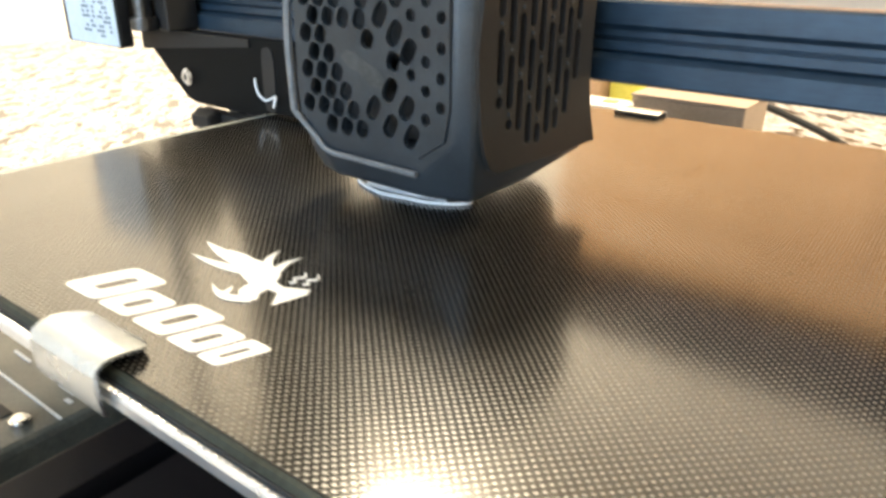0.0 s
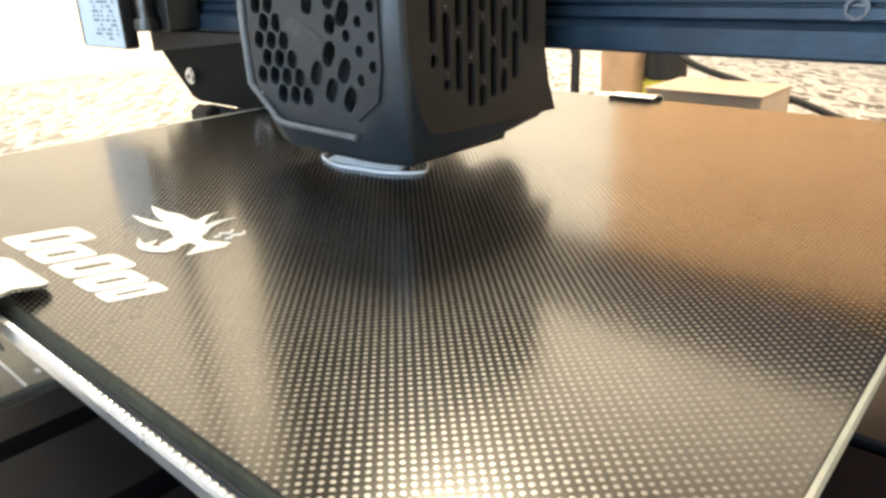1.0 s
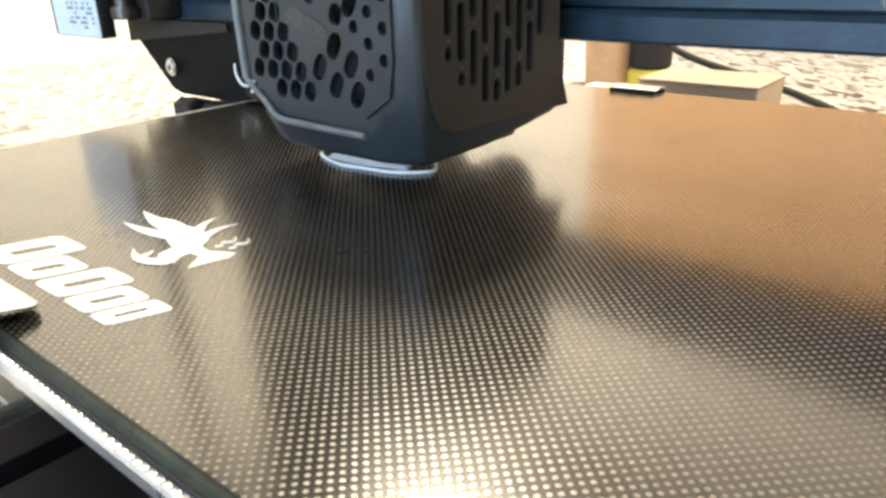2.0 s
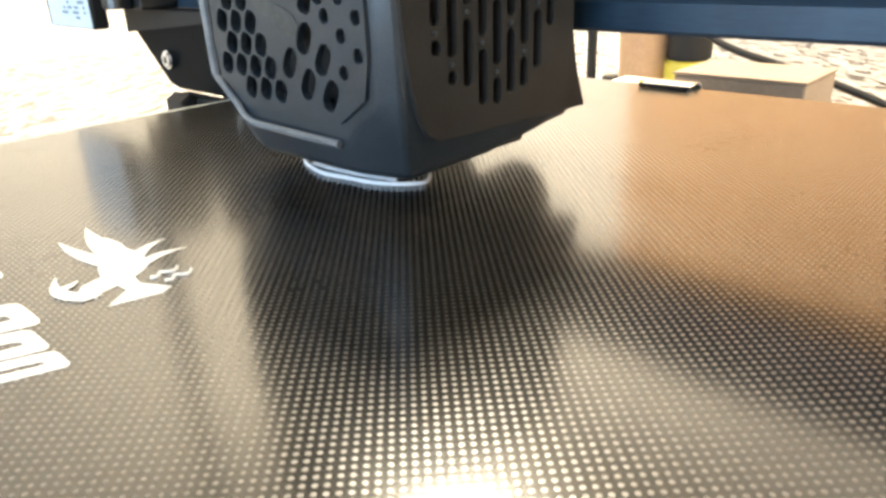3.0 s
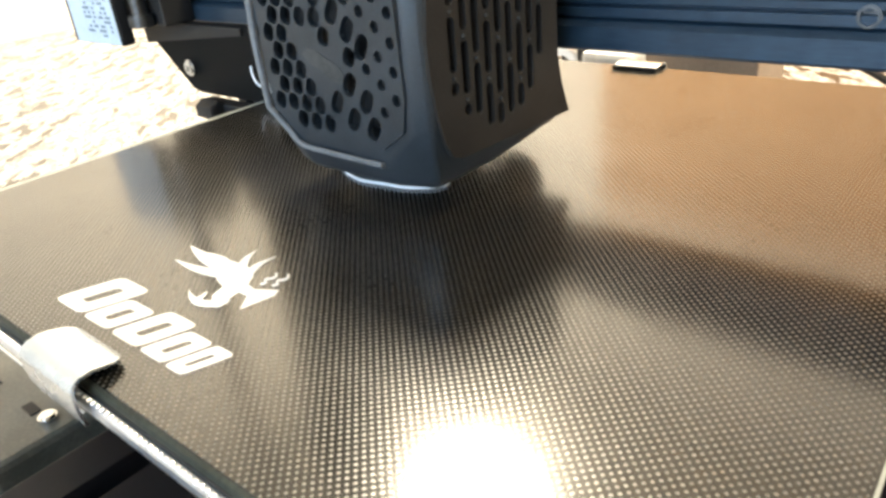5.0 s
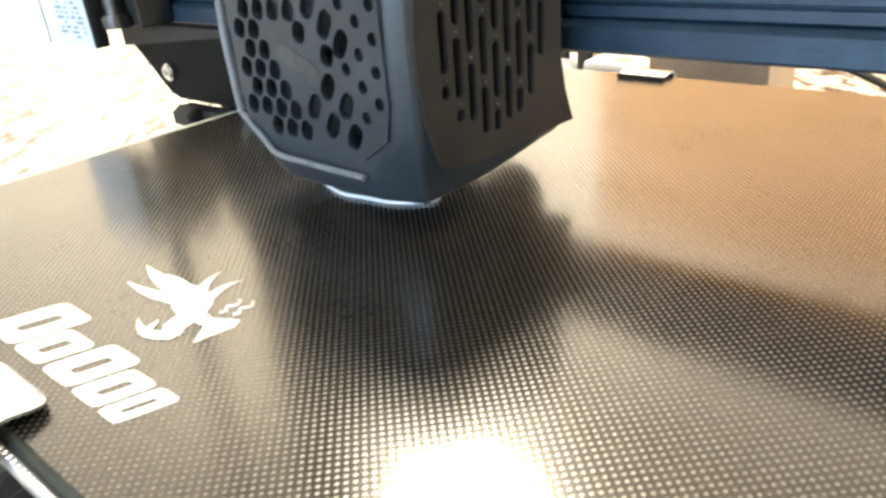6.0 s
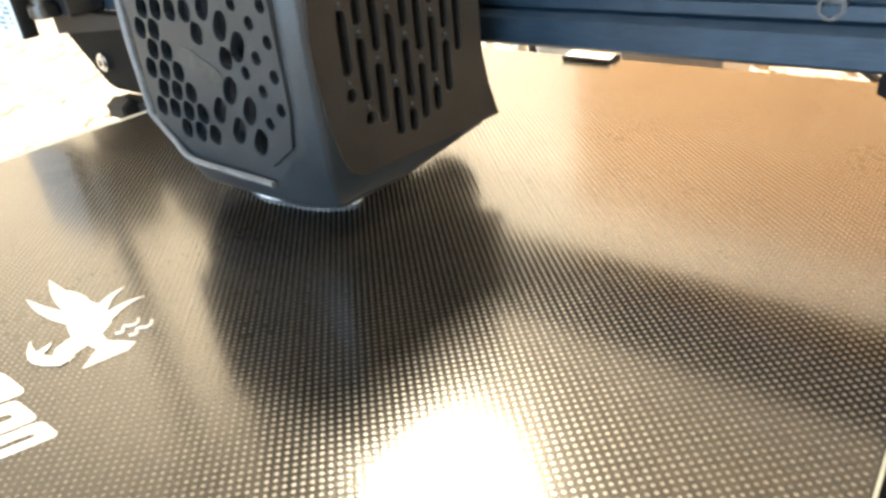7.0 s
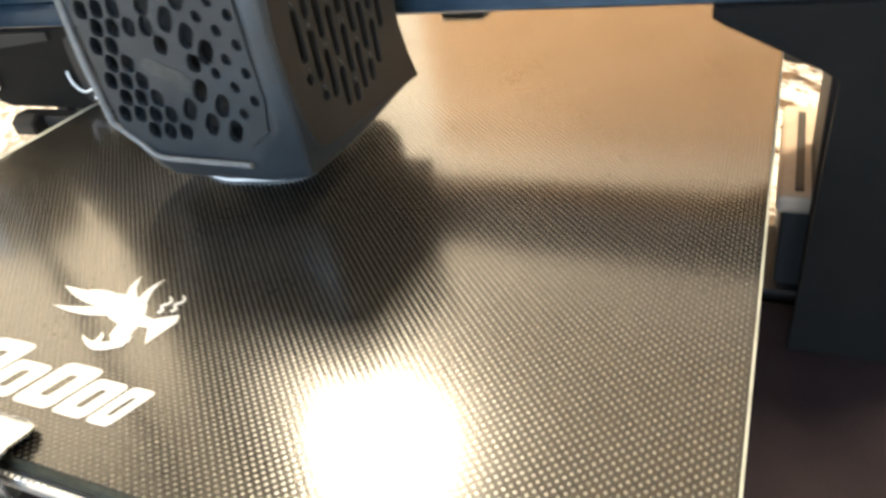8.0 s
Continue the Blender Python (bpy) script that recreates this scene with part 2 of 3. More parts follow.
def oval(u, v, ru, rv, turn=0.0, n=14, power=2.4):
    """A rounded, slightly squarish loop."""
    out = []
    for k in range(n):
        a = 2 * math.pi * k / n
        c, s = math.cos(a), math.sin(a)
        x = ru * math.copysign(abs(c) ** (2 / power), c)
        y = rv * math.copysign(abs(s) ** (2 / power), s)
        out.append((u + x * math.cos(turn) - y * math.sin(turn), v + x * math.sin(turn) + y * math.cos(turn)))
    return out


def slot(u, v0, v1, w, lean=0.0, n=5):
    """A slit from v0 up to v1 with round ends."""
    out = []
    for k in range(n + 1):
        a = math.pi + math.pi * k / n
        out.append((u + w * math.cos(a), v0 + w + w * math.sin(a)))
    for k in range(n + 1):
        a = math.pi * k / n
        out.append((u + w * math.cos(a) + lean, v1 - w + w * math.sin(a)))
    return out


def cut(bm, cutters):
    """The mesh of bm with the cutters taken out of it."""
    a, b = new("a", finish(bm, 0)), new("b", finish(join(*cutters), 0))
    mod = a.modifiers.new("cut", "BOOLEAN")
    mod.object, mod.operation, mod.solver, mod.use_self = b, "DIFFERENCE", "EXACT", True
    bpy.context.view_layer.update()
    me = bpy.data.meshes.new_from_object(a.evaluated_get(bpy.context.evaluated_depsgraph_get()))
    for ob in (a, b):
        old = ob.data
        bpy.data.objects.remove(ob)
        bpy.data.meshes.remove(old)
    me.shade_smooth()
    me.set_sharp_from_angle(angle=radians(19))
    return me


def inside(u, v, outline):
    hit = False
    for (a, b), (c, d) in zip(outline, outline[1:] + outline[:1]):
        if (b > v) != (d > v) and u < (c - a) * (v - b) / (d - b) + a:
            hit = not hit
    return hit


FRONT = Matrix(((1, 0, 0, 0), (0, 0, -1, 0), (0, 1, 0, 0), (0, 0, 0, 1)))   # (u, v, w) to (x, -w, z): a face that looks to -y
FLAT = Matrix.Identity(4)

# ---- the room ----
TABLE = -0.112


def setting(name, bm, material, label, category="", smooth=19):
    ob = part(name, bm, material, None, label, smooth)
    return tagged(ob, "", category or name.split("_")[0], "", "structure")


setting("countertop", box(-1.30, 1.60, -0.46, 1.30, TABLE - 0.03, TABLE, 0.004), GRANITE, "cream granite countertop with brown and black speckles", "countertop")
setting("floor", box(-2.0, 2.0, -1.9, 1.5, -1.06, -1.02), FLOOR, "brown board floor of the room", "floor")
setting("ceiling", box(-2.0, 2.0, -1.9, 1.5, 1.36, 1.42), CEILING, "white painted ceiling of the room", "ceiling")
setting("wall_north", box(-2.0, 2.0, 1.45, 1.55, -1.02, 1.36), WALL, "white painted wall behind the counter", "wall")
setting("wall_west", box(-1.42, -1.32, -1.9, 1.45, -1.02, 1.36), WALL, "white painted wall beside the counter", "wall")
setting("wall_east", box(1.9, 2.0, -1.9, 1.45, -1.02, 1.36), WALL, "white painted side wall", "wall")
W = (-0.62, 0.90, 0.0, 0.9)
setting("wall_south", join(
    box(-1.32, W[0], -1.95, -1.85, -1.02, 1.36), box(W[1], 1.9, -1.95, -1.85, -1.02, 1.36),
    box(W[0], W[1], -1.95, -1.85, -1.02, W[2]), box(W[0], W[1], -1.95, -1.85, W[3], 1.36)), WALL, "white painted wall with a window opening", "wall")
setting("window_pane", box(W[0], W[1], -1.93, -1.92, W[2], W[3]), WINDOW_GLOW, "bright daylight window", "window")


def ceiling_lamp(x, y):
    lamp = thing("ceiling_lamp", "round white ceiling lamp switched on", "lamp", (x, y, 1.36))
    part("rim", cylinder(0.20, (0, 0, -0.02), (0, 0, 0), 40, 0.004), CEILING, lamp)
    part("diffuser", cylinder(0.17, (0, 0, -0.0235), (0, 0, -0.021), 40), LAMP_GLASS, lamp, "glowing diffuser")


ceiling_lamp(-0.72, 0.80)
# added fixture for the fill lamp; no such lamp is known here
ceiling_lamp(0.55, 0.45)


def tall_cabinet(x0, x1, y, z0, z1):
    """A run of wooden cupboard doors with raised frames."""
    cab = thing("wooden_cabinet", "brown stained wooden cabinet with framed doors", "cabinet", ((x0 + x1) / 2, y, z0))
    w, h = (x1 - x0) / 2, z1 - z0
    part("body", box(-w, w, 0.02, 0.20, 0, h, 0.003), WOOD, cab)
    doors = 3
    for k in range(doors):
        a = -w + 2 * w * k / doors + 0.004
        b = -w + 2 * w * (k + 1) / doors - 0.004
        door = part("door", box(a + 0.05, b - 0.05, 0.006, 0.018, 0.06, h - 0.06, 0.002), WOOD, cab)
        frame_bm = join(box(a, a + 0.052, 0, 0.019, 0.004, h - 0.004, 0.003), box(b - 0.052, b, 0, 0.019, 0.004, h - 0.004, 0.003),
                        box(a + 0.052, b - 0.052, 0, 0.019, 0.004, 0.062, 0.003), box(a + 0.052, b - 0.052, 0, 0.019, h - 0.062, h - 0.004, 0.003))
        part("door_frame", frame_bm, WOOD, door)


tall_cabinet(-0.60, 1.30, 1.22, TABLE + 0.16, 0.66)

# ---- the printer: bed ----
H = 0.1175
bed = thing("print_bed", "black dot-textured glass print bed on a bare aluminium plate", "print bed")
part("glass_plate", box(-H, H, -H, H, -0.0005, 0.0, 0.0002), BED, bed, "glossy black dot-textured print surface")
E = 0.0014   # run-out of the front edge
part("glass_edge", join(box(-H + 0.0002, H - 0.0002, -H + 0.0002, H - 0.0002, -0.0028, -0.0007, 0.0005),
                        prism([(-H, -0.0003), (-H - 0.0006, -0.0007), (-H - 0.0010, -0.0019), (-H - 0.0010, -0.0028), (-H, -0.0028)], Matrix(((0, 0, -1, -H), (1, 0, 0, 0), (0, 1, 0, 0), (0, 0, 0, 1))), 2 * H)), GLASS_EDGE, bed, "dark green glass edge")
for sx, out in ((-1, 0.0030), (1, 0.0005)):
    part("ground_edge", prism([(sx * H, 0.0), (sx * (H + out), -0.0005 if sx > 0 else -0.0001), (sx * (H + out), -0.0027), (sx * H, -0.0027)][::sx], Matrix.Translation((0, -H, 0)) @ FRONT, 2 * H), GROUND, bed, "pale ground glass edge")
part("heater_plate", box(-H - 0.0060, H - 0.0004, -H - E - 0.0011, H + 0.0009, -0.0064, -0.0030, 0.0008), ALU, bed, "bare aluminium heater plate")
# solid black strip paints the shade between glass and heater plate
part("edge_shade_strip", box(-H, H, -H - 0.0013, -H - 0.0004, -0.0031, -0.0019, 0.0002), BLACK, bed, "black strip for the shade in the gap under the glass")
part("knurled_edge", join(*(box(-H + 0.0016 * k, -H + 0.0016 * k + 0.0010, -H - E - 0.0010, -H - E + 0.0001, -0.0031, -0.0027, 0.0002, 1) for k in range(147))), ALU, bed, "fine teeth along the plate edge")
part("insulation", box(-H + 0.004, H - 0.004, -H + 0.004, H - 0.004, -0.0125, -0.0068, 0.001), BLACK, bed)
for sx in (-1, 1):
    for sy in (-1, 1):
        part("spring", cylinder(0.0045, (sx * 0.085, sy * 0.085, -0.0285), (sx * 0.085, sy * 0.085, -0.0127), 24), CHROME, bed)
part("carriage", box(-0.10, 0.10, -0.10, 0.10, -0.0325, -0.0290, 0.001), PLATE, bed, "black steel carriage plate")


# white print on the glass: five plain slanted shapes in a row and an emblem above them
LB = -0.1077


def plain_block(u, half, high):
    """A slanted rounded block with a slit through its middle, as one flat mesh."""
    bm = bmesh.new()
    outer, inner = oval(0, 0, half, high / 2, 0, 24, 7.0), oval(half * 0.06, 0, half * 0.26, high * 0.27, 0, 24, 5.0)
    rows = [[bm.verts.new((u + a + 0.38 * (b + high / 2), LB + high / 2 + b, z)) for a, b in loop] for loop, z in ((outer, 0.0), (outer, 0.00012), (inner, 0.00012), (inner, 0.0))]
    for a, b in zip(rows, rows[1:]):
        for k in range(24):
            bm.faces.new((a[k], a[(k + 1) % 24], b[(k + 1) % 24], b[k]))
    return bm


for u, half, high in ((-0.0266, 0.0060, 0.0134), (-0.0147, 0.0050, 0.0092), (-0.0034, 0.0050, 0.0112), (0.0066, 0.0040, 0.0092), (0.0143, 0.0028, 0.0092)):
    part("printed_block", plain_block(u, half, high), WHITE_INK, bed)
skull = [(-12, -79.5), (-8, -76.5), (-4, -76), (-1, -78), (1, -81), (4, -81.6), (9, -79), (10, -81), (8.6, -86), (8, -88.3), (6.3, -86), (4.8, -84), (2, -84.2),
         (2.5, -87), (4, -88.5), (0, -89.6), (-2, -88), (-3, -84.6), (-7, -83.4), (-9, -82)]


def blade(a, b, width, bend, n=9):
    """The outline of a curved tapering blade from its base a to its tip b, in millimetres."""
    a, b = Vector(a), Vector(b)
    side = Vector((a.y - b.y, b.x - a.x)).normalized()
    line = [a.lerp(b, k / n) + side * bend * math.sin(math.pi * k / n) for k in range(n + 1)]
    half = [0.5 * width * (1 - (k / n) ** 1.6) for k in range(n)]
    up = [p + side * h for p, h in zip(line, half)]
    down = [p - side * h for p, h in zip(line, half)]
    return [tuple(p) for p in up + [line[-1]] + down[::-1]]


emblem = [skull,
          blade((-8, -78.4), (-28, -76.6), 5.0, 1.0), blade((-9, -79.4), (-20, -76.6), 3.8, -0.8), blade((-7, -81), (-24.5, -83), 3.3, 0.9),
          blade((-6.5, -77), (-10.6, -69.6), 2.5, 0.8), blade((-3, -77.4), (-3.6, -69.4), 2.5, 0.9),
          blade((3.6, -88.6), (-8.6, -89.4), 3.0, 2.4), blade((-3.2, -90.6), (-4.4, -87.6), 1.5, -0.3)]
for k, outline in enumerate(emblem):
    part("printed_emblem" if k == 0 else "emblem_tip", prism([(x / 1000, y / 1000) for x, y in outline], Matrix.Translation((0, 0, 0.00012 + 0.00002 * k)), 0.0001), WHITE_INK, bed, "white printed emblem with pointed tips" if k == 0 else "")
for x, y in ((3.4, -79.6), (6.2, -78.6)):
    part("emblem_curl", tube([((x + 0.7 * math.sin(2.2 * k)) / 1000, (y + 1.0 * k) / 1000, 0.0001) for k in range(6)], 0.00028, 6), WHITE_INK, bed, "thin grey printed curl")


def bed_clip(x0, x1, y, facing):
    """A folded sheet-steel clip over the bed's edge. facing: -1 for the front edge, 1 for the back."""
    clip = thing("bed_clip", "folded bright steel clip gripping the glass edge of the bed", "clip", ((x0 + x1) / 2, y, 0), "bed clips")
    w = (x1 - x0) / 2
    prof = [(0.0066, 0.0007), (0.0063, 0.0010), (0.0056, 0.0012), (0.0044, 0.0015), (0.0024, 0.0020), (0.0004, 0.0024), (-0.0018, 0.0021), (-0.0029, 0.0015), (-0.0034, 0.0004), (-0.0035, -0.0018),
            (-0.0034, -0.0042), (-0.0029, -0.0068)]
    def sheet(first, last):
        """The folded sheet from one point of its profile to another, with its thickness."""
        bm, rows = bmesh.new(), []
        for k in range(first, last + 1):
            a, b = prof[max(k - 1, 0)], prof[min(k + 1, len(prof) - 1)]
            nx, nz = -(b[1] - a[1]), b[0] - a[0]
            size = math.hypot(nx, nz)
            ww = w * (0.62, 0.82, 0.93, 0.985, 1.0)[min(k, 4)]
            p, z = prof[k]
            rows.append([bm.verts.new((s * ww, facing * -(p + o * nx / size), z + o * nz / size)) for o in (0, -0.0006) for s in (-1, -0.5, 0, 0.5, 1)])
        for a, b in zip(rows, rows[1:]):
            for k in range(4):
                bm.faces.new((a[k], a[k + 1], b[k + 1], b[k]))
                bm.faces.new((a[k + 5], b[k + 5], b[k + 6], a[k + 6]))
            bm.faces.new((a[0], b[0], b[5], a[5]))
            bm.faces.new((a[4], a[9], b[9], b[4]))
        for r in (rows[0], rows[-1]):
            for k in range(4):
                bm.faces.new((r[k], r[k + 1], r[k + 6], r[k + 5]))
        return bm

    part("spring_tongue", sheet(0, 8), STEEL, clip, "rounded bright spring tongue", smooth=40)
    part("folded_leg", sheet(8, len(prof) - 1), STEEL, clip, smooth=40)
    return clip


bed_clip(-0.0150, 0.0060, -H - 0.0006, -1)
rear = bed_clip(-0.0115, 0.0065, H, 1)
rear.scale = (1.0, 1.0, 0.7)
part("rubber_sleeve", box(-0.0092, 0.0092, -0.0076, -0.0062, 0.0001, 0.0024, 0.0005), BLACK, rear, "black rubber sleeve")

# first layer of a print: outline strands and a filled patch
made = thing("printed_layer", "thin white first layer of a print with doubled outlines", "print")
RING = [(-0.0325, -0.0170), (-0.0312, -0.0222), (-0.0200, -0.0266), (-0.0110, -0.0258), (-0.0030, -0.0246), (0.0036, -0.0205), (0.0044, -0.0160), (-0.0050, -0.0060), (-0.0150, 0.0020), (-0.0260, -0.0020), (-0.0320, -0.0100)]
part("outline_strand", tube([(x, y, 0.0005) for x, y in RING], 0.00048, 8, True), FILAMENT, made)
for k in range(12):
    y = -0.0226 + 0.00125 * k
    a, b = -0.0272 - 0.0020 * math.sin(k * 0.3), -0.0012 - 0.62 * (y + 0.0226) - 0.0012 * (k % 3 == 1)
    part("fill_strand", tube([(a, y - 0.0006, 0.0003), ((a + b) / 2, y, 0.00035), (b, y + 0.0024, 0.0003)], 0.00044, 6), FILAMENT, made)

# ---- the printer: frame ----


def profile_rail(name, label, p, q, size_y, size_z, material, grooves=1):
    """A slotted aluminium extrusion along x from p to q, its slots on the face towards -y; p is its front lower corner."""
    y0, z0 = p[1], p[2]
    outline = [(y0, z0 + 0.0008), (y0 + 0.0008, z0), (y0 + size_y - 0.0008, z0), (y0 + size_y, z0 + 0.0008), (y0 + size_y, z0 + size_z - 0.0008), (y0 + size_y - 0.0008, z0 + size_z), (y0 + 0.0008, z0 + size_z), (y0, z0 + size_z - 0.0008)]
    step = size_z / grooves
    for g in reversed(range(grooves)):
        c = z0 + step * (g + 0.5)
        outline += [(y0, c + 0.0046), (y0 + 0.0018, c + 0.0031), (y0 + 0.0018, c + 0.0052), (y0 + 0.0052, c + 0.0030), (y0 + 0.0060, c + 0.0030),
                    (y0 + 0.0060, c - 0.0030), (y0 + 0.0052, c - 0.0030), (y0 + 0.0018, c - 0.0052), (y0 + 0.0018, c - 0.0031), (y0, c - 0.0046)]
    bm = bmesh.new()
    a = [bm.verts.new((p[0], y, z)) for y, z in outline]
    b = [bm.verts.new((q, y, z)) for y, z in outline]
    bm.faces.new(a)
    bm.faces.new(b[::-1])
    for k in range(len(a)):
        bm.faces.new((a[k], b[k], b[(k + 1) % len(a)], a[(k + 1) % len(a)]))
    return part(name, bm, material, None, label, 20)


gantry = thing("gantry_beam", "black anodised slotted aluminium gantry beam over the bed", "beam")
GY, GZ = 0.022, 0.0287
rail = profile_rail("rail", "", (-0.205, GY, GZ), 0.165, 0.011, 0.0220, ANODISED)
rail.parent = gantry
for z in (0.0371, 0.0407):
    part("drive_belt", box(-0.200, 0.160, GY + 0.0026, GY + 0.0040, z, z + 0.0028, 0.0003), ANODISED, gantry, "flat dark drive belt in the slot")
for bx in (0.0910,):
    bolt = part("bolt", cut(cylinder(0.0025, (bx, GY + 0.0016, 0.0397), (bx, GY + 0.0058, 0.0397), 24, 0.0004), [cylinder(0.0019, (bx, GY - 0.002, 0.0397), (bx, GY + 0.0045, 0.0397), 6)]), DARK_STEEL, gantry, "dull socket-head bolt")
for bx in (-0.1560, -0.1380):
    part("bolt", cylinder(0.0016, (bx, GY - 0.0010, 0.0440), (bx, GY + 0.0002, 0.0440), 24, 0.0003), CHROME, gantry, "bright socket-head bolt")

left = thing("left_carriage_plate", "black powder-coated bracket plate with a bright screw", "bracket")
outline = [(-0.1960, 0.0294), (-0.1960, 0.0210), (-0.1925, 0.0192), (-0.1712, 0.0005), (-0.1650, -0.0012), (-0.1215, -0.0012), (-0.1190, 0.0012), (-0.0980, 0.0012), (-0.0980, 0.0294)]
part("plate", prism(outline, Matrix.Translation((0, 0.0180, 0)) @ FRONT, 0.0030), PLATE, left)
part("screw", cut(cylinder(0.0036, (-0.1668, 0.0150, 0.0100), (-0.1668, 0.0182, 0.0100), 24, 0.0008), [cylinder(0.0016, (-0.1668, 0.0130, 0.0100), (-0.1668, 0.0168, 0.0100), 6)]), CHROME, left, "bright socket-head screw")
# the plate is not cut; a black patch paints the recess's dark inside
part("recess_shade", prism(oval(-0.1155, 0.0140, 0.0036, 0.0125, 0, 20, 4.0), Matrix.Translation((0, 0.0176, 0)) @ FRONT, 0.0003), BLACK, left, "flat black patch for the shade in a rounded recess")
# black wedge paints the shadow across the plate's upper part
part("beam_shadow_wedge", prism([(-0.1985, 0.0286), (-0.1985, 0.0190), (-0.1250, 0.0258), (-0.1250, 0.0286)], Matrix.Translation((0, 0.0168, 0)) @ FRONT, 0.0010), BLACK, left, "black wedge in place of the shadow under the beam")
part("lower_nut", cylinder(0.0046, (-0.1500, 0.0080, -0.0040), (-0.1380, 0.0080, -0.0040), 6, 0.0006), BLACK, left)
part("lower_bar", box(-0.1560, -0.1215, 0.0100, 0.0176, -0.0064, -0.0014, 0.0008), BLACK, left)

string = thing("filament_wisp", "thin white curl of stray filament on the bracket", "filament")
part("wisp", tube([(-0.1235, 0.0174, 0.0140), (-0.1228, 0.0170, 0.0105), (-0.1208, 0.0168, 0.0076), (-0.1172, 0.0166, 0.0062), (-0.1125, 0.0160, 0.0076), (-0.1092, 0.0150, 0.0086), (-0.1085, 0.0130, 0.0050)], 0.0005, 8), FILAMENT, string)

motor = thing("stepper_motor", "black stepper motor with a pale blue paper label", "motor")
part("body", box(-0.2220, -0.1795, -0.0045, 0.0020, 0.0225, 0.0650, 0.0012), BLACK, motor)
part("label_sheet", box(-0.2180, -0.1798, -0.0049, -0.0046, 0.0232, 0.0640), LABEL, motor, "pale blue paper label")
rnd = random.Random(5)
bars = []
for k in range(15):
    for j in range(11):
        if rnd.random() < 0.5:
            x, z = -0.2050 + 0.0020 * j, 0.0262 + 0.0019 * k
            bars.append(box(x, x + 0.0017, -0.00506, -0.00492, z, z + 0.0011))
part("label_print", join(*bars), INK, motor, "rows of short grey printed bars")
part("mount", box(-0.1990, -0.1620, 0.0070, 0.0216, 0.0295, 0.0620, 0.0008), BLACK, motor)
screw_rod = thing("lead_screw", "dull steel lead screw with a nut at the motor", "lead screw")
part("rod", cylinder(0.0036, (-0.1720, 0.0030, 0.0310), (-0.1720, 0.0030, 0.3000), 24), DARK_STEEL, screw_rod)
part("nut", cylinder(0.0056, (-0.1720, 0.0030, 0.0300), (-0.1720, 0.0030, 0.0350), 24, 0.0006), DARK_STEEL, screw_rod, "round flanged nut")

right = thing("right_carriage_plate", "black powder-coated bracket plate at the beam end", "bracket")
outline = [(0.1015, 0.0294), (0.1015, 0.0268), (0.1045, 0.0250), (0.1215, 0.0164), (0.1300, 0.0118), (0.1270, TABLE + 0.002), (0.1700, TABLE + 0.002), (0.1700, 0.0294)]
part("plate", prism(outline, Matrix.Translation((0, 0.0180, 0)) @ FRONT, 0.0030), PLATE, right)


def upright(x):
    post = thing("frame_post", "black anodised upright aluminium post of the printer", "post", (x, 0.065, TABLE), "frame posts")
    bm = box(-0.020, 0.020, -0.020, 0.020, 0.0404, 0.52, 0.001)
    slots = [box(s * 0.010 - 0.003, s * 0.010 + 0.003, -0.03, -0.015, 0.03, 0.6) for s in (-1, 1)]
    part("extrusion", cut(bm, slots), BASE_BLACK, post)
    return post


upright(-0.160)
upright(0.1500)
foot = profile_rail("cross_beam", "black anodised cross beam of the printer base", (-0.235, 0.045, TABLE), 0.205, 0.040, 0.040, BASE_BLACK, 2)
tagged(foot, "", "beam")

ybeam = thing("base_beam", "black slotted aluminium base beam under the bed", "beam")
bm = box(-0.034, 0.034, -0.200, 0.200, -0.0780, -0.0380, 0.001)
grooves = [box(x - 0.0036, x + 0.0036, -0.25, 0.25, -0.0440, -0.03) for x in (-0.017, 0.017)] + [box(sx * 0.028 - 0.01 * (sx < 0), sx * 0.028 + 0.01 * (sx > 0), -0.25, 0.25, z - 0.0034, z + 0.0034) for sx in (-1, 1) for z in (-0.068, -0.048)]
part("extrusion", cut(bm, grooves), BASE_BLACK, ybeam)
for sy in (-1, 1):
    part("end_cap", box(-0.0338, 0.0338, sy * 0.202 - 0.002, sy * 0.202 + 0.002, -0.0778, -0.0382, 0.0008), BLACK, ybeam)

control = thing("control_box", "olive grey control box with white printed lines under the bed", "control box")
part("case", box(-0.1900, -0.0605, -0.1300, 0.0300, TABLE, -0.0500, 0.002), PANEL, control)
part("printed_line", box(-0.1500, -0.0625, -0.1034, -0.1026, -0.0499, -0.0497), WHITE_INK, control, "thin white printed line")
for x, y, w, h in ((-0.078, -0.0960, 0.008, 0.0008), (-0.092, -0.0950, 0.010, 0.0012), (-0.090, -0.0900, 0.012, 0.0008), (-0.106, -0.0955, 0.010, 0.0010), (-0.070, -0.0985, 0.003, 0.0012), (-0.110, -0.0890, 0.014, 0.0010), (-0.082, -0.0925, 0.004, 0.0022)):
    part("printed_bar", box(x, x + w, y, y + h, -0.0499, -0.0497), WHITE_INK, control)
for x, y, w, h in ((-0.081, -0.1125, 0.0065, 0.0030), (-0.104, -0.1135, 0.0050, 0.0028), (-0.122, -0.1080, 0.0060, 0.0030)):
    part("vent_slot", box(x, x + w, y, y + h, -0.0499, -0.0496), BLACK, control, "dark slot")
for x, y in ((-0.0900, -0.1190), (-0.0690, -0.1100), (-0.1250, -0.1180)):
    part("screw", cylinder(0.0026, (x, y, -0.0502), (x, y, -0.0482), 24, 0.0006), CHROME, control, "bright dome-head screw")
tray = thing("side_tray", "pale beige plastic tray with a dark slot beside the bed", "tray")
